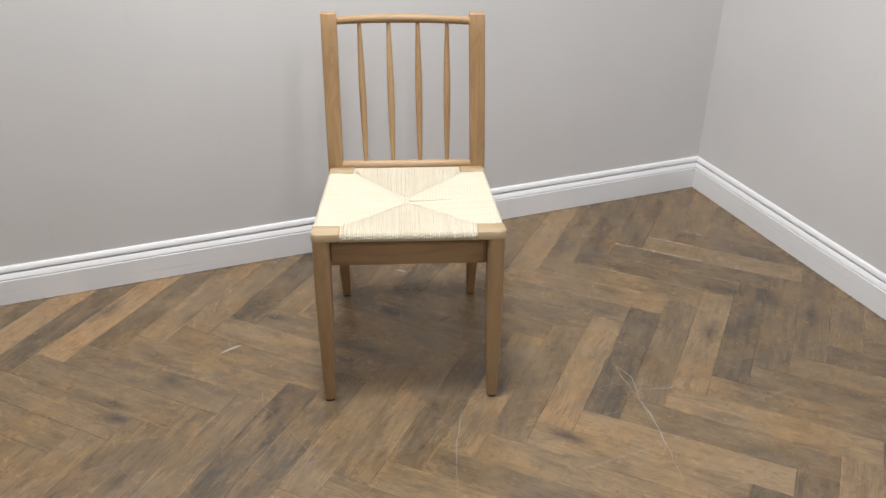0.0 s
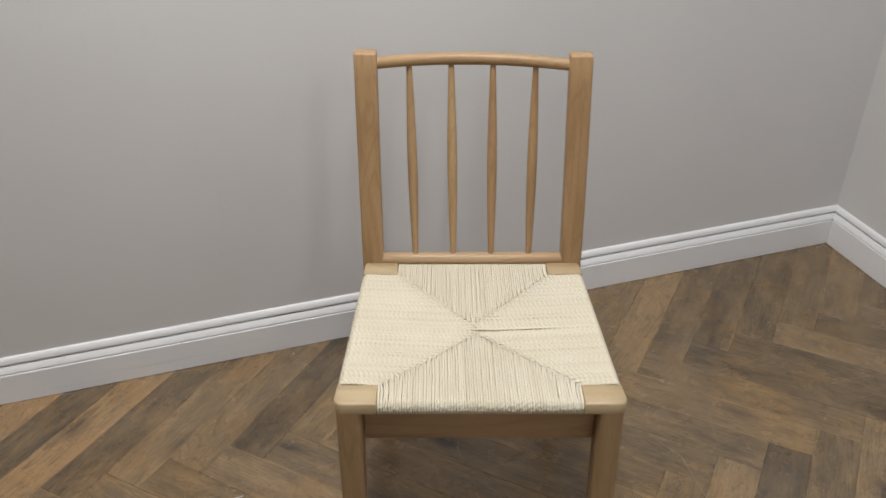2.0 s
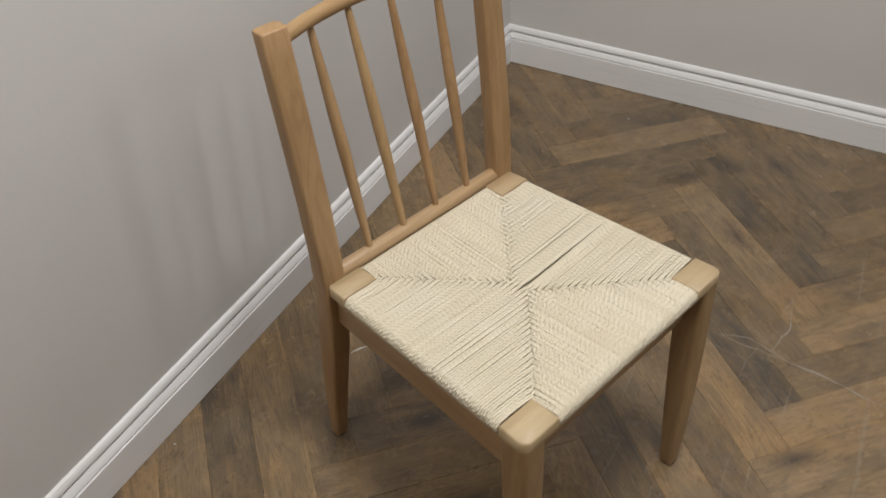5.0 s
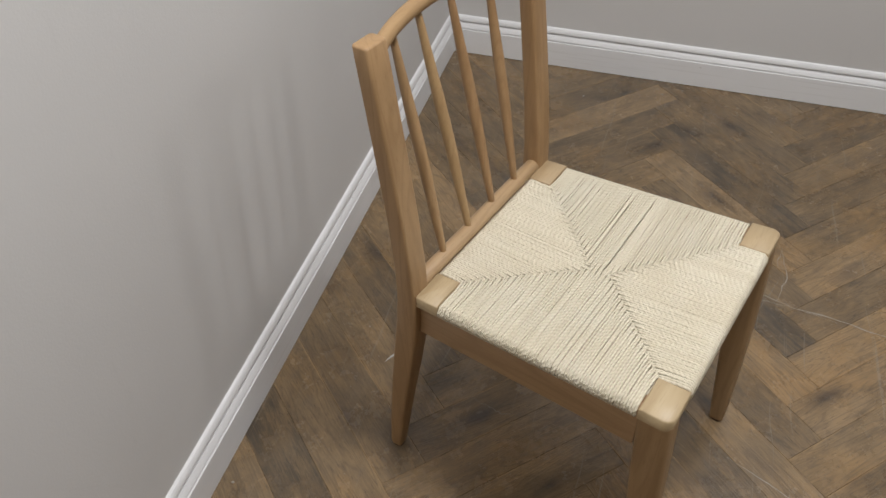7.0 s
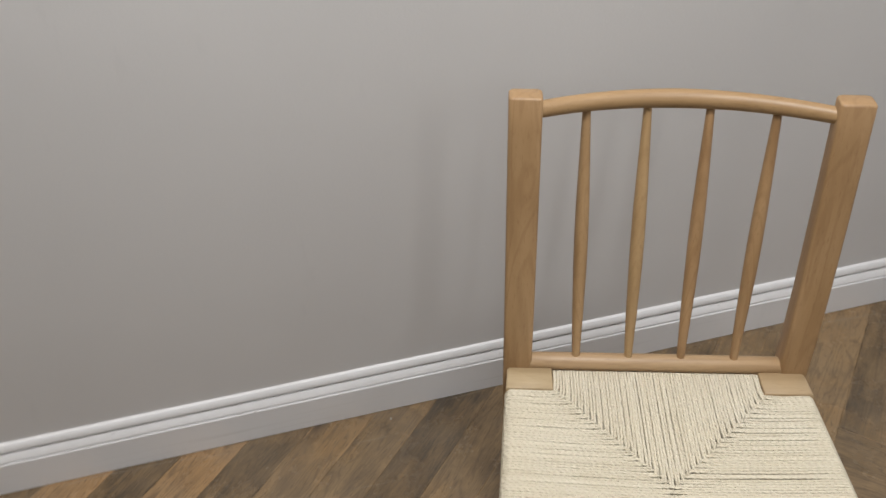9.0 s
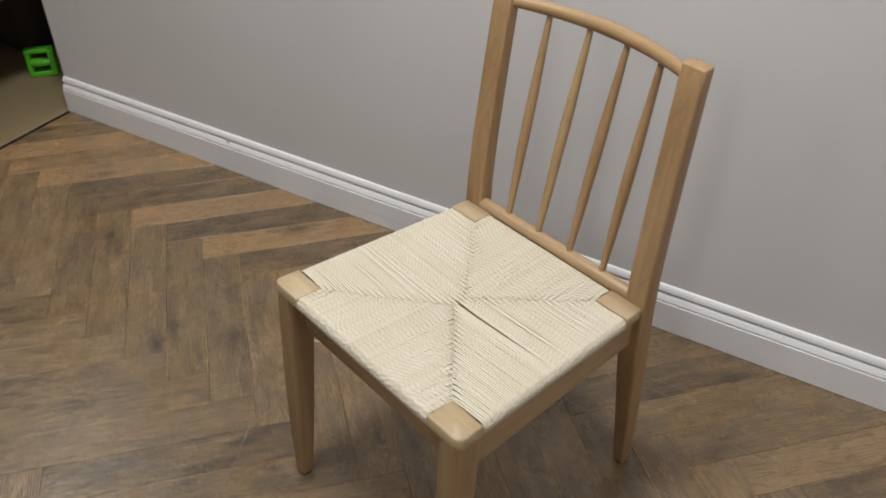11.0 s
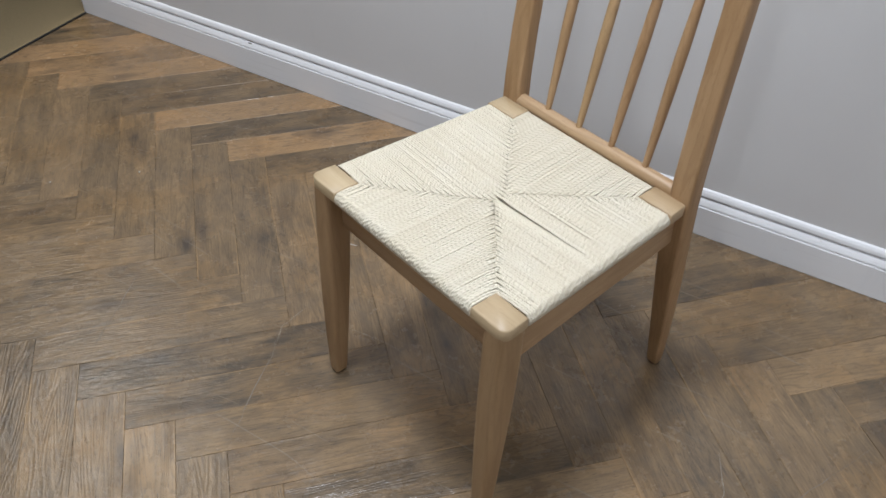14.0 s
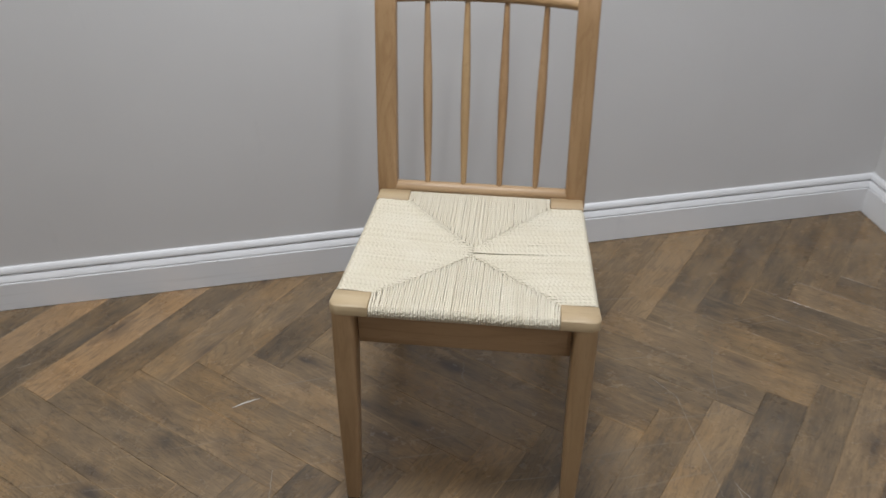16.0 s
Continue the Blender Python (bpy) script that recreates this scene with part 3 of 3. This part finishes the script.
fan("cream twisted paper cord over the side rail, with an open slit", CORNER["fr"], CORNER["br"], CENTRE_FRONT, CENTRE_BACK, (1, 0), 80, lambda c: (seat_side(c) - 0.001, c), 0.508, None, -0.0092)

# the crossed cords of the under side close the seat from below
grid = [(x / 6, y / 6) for y in range(7) for x in range(7)]
verts = []
for u, v in grid:
    y = FRONT + 0.016 + (BACK - FRONT - 0.032) * v
    x = (2 * u - 1) * (seat_side(y) - 0.016)
    verts.append((x, y, sag(x, y) - 0.0072))
faces = [(i + 7 * j, i + 1 + 7 * j, i + 8 + 7 * j, i + 7 + 7 * j) for j in range(6) for i in range(6)]
mesh_part("under_weave", verts, faces, [(u * 8, v * 8) for u, v in grid], CORD, "under side of the woven cord seat")

# a knock in the skirting's paint
for x, z, size in ((0.665, 0.094, 0.006),):
    bm = bmesh.new()
    bmesh.ops.create_icosphere(bm, subdivisions=2, radius=1)
    for v in bm.verts:
        v.co = Vector((v.co.x * size * 1.3, v.co.y * 0.0016, v.co.z * size * 0.55)) * (1 + 0.3 * noise.noise(v.co * 2.3))
    knock = part("paint_chip", bm, KNOCK, BOARD, "small grey knock in the white paint")
    knock.matrix_basis = pose(x, 3.541 - (0.0105 if z < 0.1 else 0.0088), z)

# ---- carpeted space beside the wall ----
bench = empty("lounge_bench", pose(-0.72, 3.92, 0.004), label="dark brown padded lounge bench standing on carpet, under an unseen slab added for shade", category="bench")
part("base", loft([rounded(0, 0, z, 0.52 - inset, 0.40 - inset, 0.06, 6) for z, inset in ((0.0, 0.05), (0.012, 0.02), (0.05, 0), (0.372, 0))]), FABRIC, bench, smooth=True)
# Overhang added out of view, only to throw a shadow on the carpet.
SHADE_EDGE = [(0.595, -0.50), (0.765, -1.25), (-0.55, -1.25), (-0.55, 0.48), (0.60, 0.48)]
part("shade_slab", prism(SHADE_EDGE[::-1], 0.37, 0.50, 0.015), FABRIC, bench)
board = tagged(part("black_board", box(-0.475, 0.045, 3.86, 3.885, 0.004, 0.415, 0.003), BLACK), "matt black board standing on carpet behind a wall end", "board")

clamp = empty("plastic_bracket", pose(-0.315, 3.657, 0.004, 0, 0, 46) @ Matrix.Scale(1.25, 4), label="bright green moulded plastic bracket with square openings on the carpet", category="bracket")
bm = box(-0.035, 0.035, -0.012, 0.012, 0.0, 0.016, 0.004)
box(-0.035, 0.035, -0.012, 0.012, 0.068, 0.082, 0.004, bm)
part("frame", box(-0.038, -0.024, -0.014, 0.014, 0.002, 0.080, 0.004, box(0.022, 0.038, -0.02, 0.014, 0.002, 0.080, 0.004, bm)), GREEN, clamp)
part("knuckle", tube([(-0.024, -0.008, 0.043), (-0.01, -0.016, 0.045), (0.022, -0.014, 0.043)], [0.010, 0.013, 0.010], 12), GREEN, clamp, smooth=True)

# ---- wooden floor, plank by plank ----
floor = tagged(part("floor", box(-0.25, EAST, SOUTH, NORTH, -0.05, -0.0085), SUBFLOOR), "worn brown oak floor laid in herringbone", kind="structure")
LONG, WIDE, FLOOR_TURN, FLOOR_X, FLOOR_Y = 0.5034, 0.0904, 0.19, 2.423, 2.465
THICK, JOINT = 0.008, 0.00017


def clip(outline, keep):
    """The part of an outline where keep(x, y) is not negative."""
    out = []
    for i, b in enumerate(outline):
        a = outline[i - 1]
        ka, kb = keep(*a), keep(*b)
        if ka * kb < 0:
            m = ka / (ka - kb)
            out.append((a[0] + (b[0] - a[0]) * m, a[1] + (b[1] - a[1]) * m))
        if kb >= 0:
            out.append(b)
    return out


LIMITS = [lambda x, y: EAST - 0.003 - x, lambda x, y: NORTH - 0.004 - y, lambda x, y: y - SOUTH, lambda x, y: x - (EDGE_X + (3.523 - y) * EDGE_LEAN + 0.007)]
DARK = {(0, 0, -17), (0, 0, -10), (0, 0, -8), (0, 0, -4), (0, 0, -2), (0, 0, 1), (0, 0, 2), (0, 1, -16), (0, 1, -13), (0, 1, -8), (1, -1, -12), (1, 0, -18), (1, 0, -13), (1, 0, -12), (1, 0, -10), (1, 0, 0), (1, 0, 1)}
LIGHT = {(0, 0, -7), (0, 0, -3), (0, 0, 0), (0, 1, -19), (0, 1, -18), (0, 1, -14), (0, 1, -12), (0, 1, -10), (0, 1, -1), (1, -1, -10), (1, -1, -9), (1, -1, -4), (1, -1, -3), (1, -1, -1), (1, 0, -17), (1, 0, -11), (1, 0, -9), (1, 0, -2), (1, 0, 2)}
ORANGE = {(0, 1, n) for n in (-19, -18, -17, -14, -12)}
whole = {}
tones = random.Random(11)
rest = bmesh.new()
turn = radians(FLOOR_TURN)


def plank_mesh(outline, tone):
    bm = prism(outline, -THICK, 0.0, 0.0006)
    mesh = bpy.data.meshes.new("plank")
    bmesh.ops.recalc_face_normals(bm, faces=bm.faces)
    bm.to_mesh(mesh)
    bm.free()
    mesh.materials.append(PLANKS[tone])
    return mesh


RECT = [(-LONG / 2 + JOINT, -WIDE / 2 + JOINT), (LONG / 2 - JOINT, -WIDE / 2 + JOINT), (LONG / 2 - JOINT, WIDE / 2 - JOINT), (-LONG / 2 + JOINT, WIDE / 2 - JOINT)]
for k in range(-9, 6):
    for n in range(-40, 40):
        for kind in (0, 1):
            # u runs up to the right, v down to the right
            if kind == 0:
                u, v, lay = n * WIDE + k * LONG + LONG / 2, n * WIDE - k * LONG - WIDE / 2, 45
            else:
                u, v, lay = n * WIDE + k * LONG + LONG + WIDE / 2, n * WIDE - k * LONG - LONG / 2, -45
            px, py = (u + v) / math.sqrt(2), (u - v) / math.sqrt(2)
            x = FLOOR_X + px * math.cos(turn) - py * math.sin(turn)
            y = FLOOR_Y + px * math.sin(turn) + py * math.cos(turn)
            tone = tones.choices("mdl", (6, 1.9, 1.6))[0]
            flip = tones.random() < 0.5
            angle = radians(lay + FLOOR_TURN + (180 if flip else 0))
            if not (-0.6 < x < EAST + 0.5 and SOUTH - 0.5 < y < NORTH + 0.5):
                continue
            if k + kind in (0, 1) and -21 < n < 6:
                tone = "o" if (kind, k, n) in ORANGE else "d" if (kind, k, n) in DARK else "l" if (kind, k, n) in LIGHT else "m"
            c, s = math.cos(angle), math.sin(angle)
            outline = [(x + a * c - b * s, y + a * s + b * c) for a, b in RECT]
            cut = outline
            for keep in LIMITS:
                cut = clip(cut, keep)
                if len(cut) < 3:
                    break
            if len(cut) < 3 or max(p[0] for p in cut) - min(p[0] for p in cut) < 0.004:
                continue
            local = [((p - x) * c + (q - y) * s, -(p - x) * s + (q - y) * c) for p, q in cut]
            if y < 0.15:
                flat = bpy.data.meshes.new("joined")
                made = prism(cut, -THICK, 0.0, 0.0009)
                made.to_mesh(flat)
                made.free()
                rest.from_mesh(flat)
                bpy.data.meshes.remove(flat)
                continue
            if cut == outline:
                if tone not in whole:
                    whole[tone] = plank_mesh(local, tone)
                mesh = whole[tone]
            else:
                mesh = plank_mesh(local, tone)
            plank = new("plank", mesh)
            plank.parent = floor
            plank.matrix_basis = Matrix.Translation((x, y, tones.uniform(-0.0003, 0.0002))) @ Matrix.Rotation(angle, 4, "Z")
tagged(part("far_planks", rest, PLANKS["m"], floor), kind="stuff")

# ---- scratches and crumbs on the floor ----


def scratch(points, width, mat, label):
    """A long shallow mark across the planks, tapering at both ends."""
    bm = bmesh.new()
    rows = []
    marks = random.Random(len(points) + int(points[0][0] * 100))
    fine = []
    for a, b in zip(points, points[1:]):
        fine += [(a[0] + (b[0] - a[0]) * i / 6, a[1] + (b[1] - a[1]) * i / 6) for i in range(6)]
    fine.append(points[-1])
    for i, (x, y) in enumerate(fine):
        q, p = fine[max(i - 1, 0)], fine[min(i + 1, len(fine) - 1)]
        way = Vector((p[0] - q[0], p[1] - q[1])).normalized()
        w = width / (3.2 if mat == PALE_LINE else 4.5) * min(1, 0.25 + 2.2 * min(i, len(fine) - 1 - i) / len(fine)) * marks.uniform(0.35, 1.2)
        x, y = x + marks.gauss(0, width * 0.3), y + marks.gauss(0, width * 0.3)
        rows.append([bm.verts.new((x - way.y * w, y + way.x * w, 0.0004)), bm.verts.new((x, y, 0.0005)), bm.verts.new((x + way.y * w, y - way.x * w, 0.0004))])
    for a, b in zip(rows, rows[1:]):
        bm.faces.new((a[0], a[1], b[1], b[0]))
        bm.faces.new((a[1], a[2], b[2], b[1]))
    return part("scratch", bm, mat, floor, label)


PALE_LINE = plain("pale_scuff", (0.29, 0.252, 0.205), 0.6)
DARK_LINE = plain("dark_scuff", (0.15, 0.122, 0.093), 0.35)
scratch([(2.261, 2.649), (2.255, 2.527), (2.242, 2.414), (2.211, 2.296), (2.182, 2.187)], 0.006, PALE_LINE, "faint pale scratch")
scratch([(1.821, 2.637), (1.765, 2.527), (1.698, 2.359)], 0.004, PALE_LINE, "faint pale scratch")
scratch([(2.261, 2.549), (2.344, 2.523), (2.449, 2.535)], 0.004, PALE_LINE, "faint pale scratch")
scratch([(2.453, 3.142), (2.377, 2.991), (2.32, 2.837)], 0.004, DARK_LINE, "thin dark scratch")
scratch([(1.349, 2.834), (1.39, 2.735), (1.427, 2.623), (1.454, 2.54)], 0.005, DARK_LINE, "thin dark scratch")
scratch([(1.822, 3.13), (1.812, 3.097), (1.8, 3.058), (1.808, 3.038)], 0.004, DARK_LINE, "thin dark scratch")
scratch([(1.037, 2.639), (1.079, 2.551)], 0.004, DARK_LINE, "thin dark scratch")
scratch([(0.994, 2.762), (1.035, 2.659), (1.065, 2.588)], 0.005, DARK_LINE, "thin dark scratch")
scratch([(2.218, 2.984), (2.253, 2.907), (2.22, 2.564)], 0.002, PALE_LINE, "faint pale scratch")
scratch([(0.794, 3.293), (0.861, 3.312)], 0.003, PALE_LINE, "faint pale scratch")
scratch([(2.266, 2.665), (2.284, 2.591), (2.255, 2.513), (2.233, 2.419)], 0.004, PALE_LINE, "faint pale scratch")
scratch([(2.441, 2.535), (2.38, 2.545)], 0.004, PALE_LINE, "faint pale scratch")
scratch([(2.135, 2.588), (2.218, 2.587), (2.347, 2.538)], 0.004, DARK_LINE, "thin dark scratch")
scratch([(1.379, 2.76), (1.358, 2.811), (1.366, 2.875)], 0.003, PALE_LINE, "faint pale scratch")

crumbs = random.Random(3)


def crumb(x, y, size):
    bm = bmesh.new()
    bmesh.ops.create_icosphere(bm, subdivisions=1, radius=size)
    for v in bm.verts:
        v.co = Vector((v.co.x * crumbs.uniform(0.6, 1.3), v.co.y * crumbs.uniform(0.5, 1.1), max(0, v.co.z * 0.6 + size * 0.3)))
    ob = tagged(part("paint_crumb", bm, FLECK), "tiny white paint crumb lying on the wooden floor", "crumb", "crumbs on the floor")
    ob.matrix_basis = pose(x, y, 0.0002, 0, 0, crumbs.uniform(0, 360))


for x, y, size in ((0.727, 3.022, 0.0035), (0.57, 2.879, 0.003), (2.970, 3.090, 0.0028), (3.042, 2.868, 0.0036), (1.517, 3.500, 0.0032), (1.944, 3.388, 0.0025)):
    crumb(x, y, size)


def splinter(x, y, length, angle):
    bm = bmesh.new()
    rings = []
    for k in range(6):
        a = k / 5
        w = 0.0025 * math.sin(math.pi * (0.08 + 0.84 * a))
        c = (length * (a - 0.5), 0.004 * math.sin(2.5 * a), 0)
        rings.append([(c[0], c[1] - w, 0), (c[0], c[1], w * 0.7 + 0.0003), (c[0], c[1] + w, 0)])
    ob = tagged(part("splinter", loft(rings), FLECK), "thin pale wood splinter lying on the wooden floor", "splinter")
    ob.matrix_basis = pose(x, y, 0.0002, 0, 0, angle)


splinter(1.879, 3.312, 0.042, -38)
splinter(1.318, 3.076, 0.062, 14)
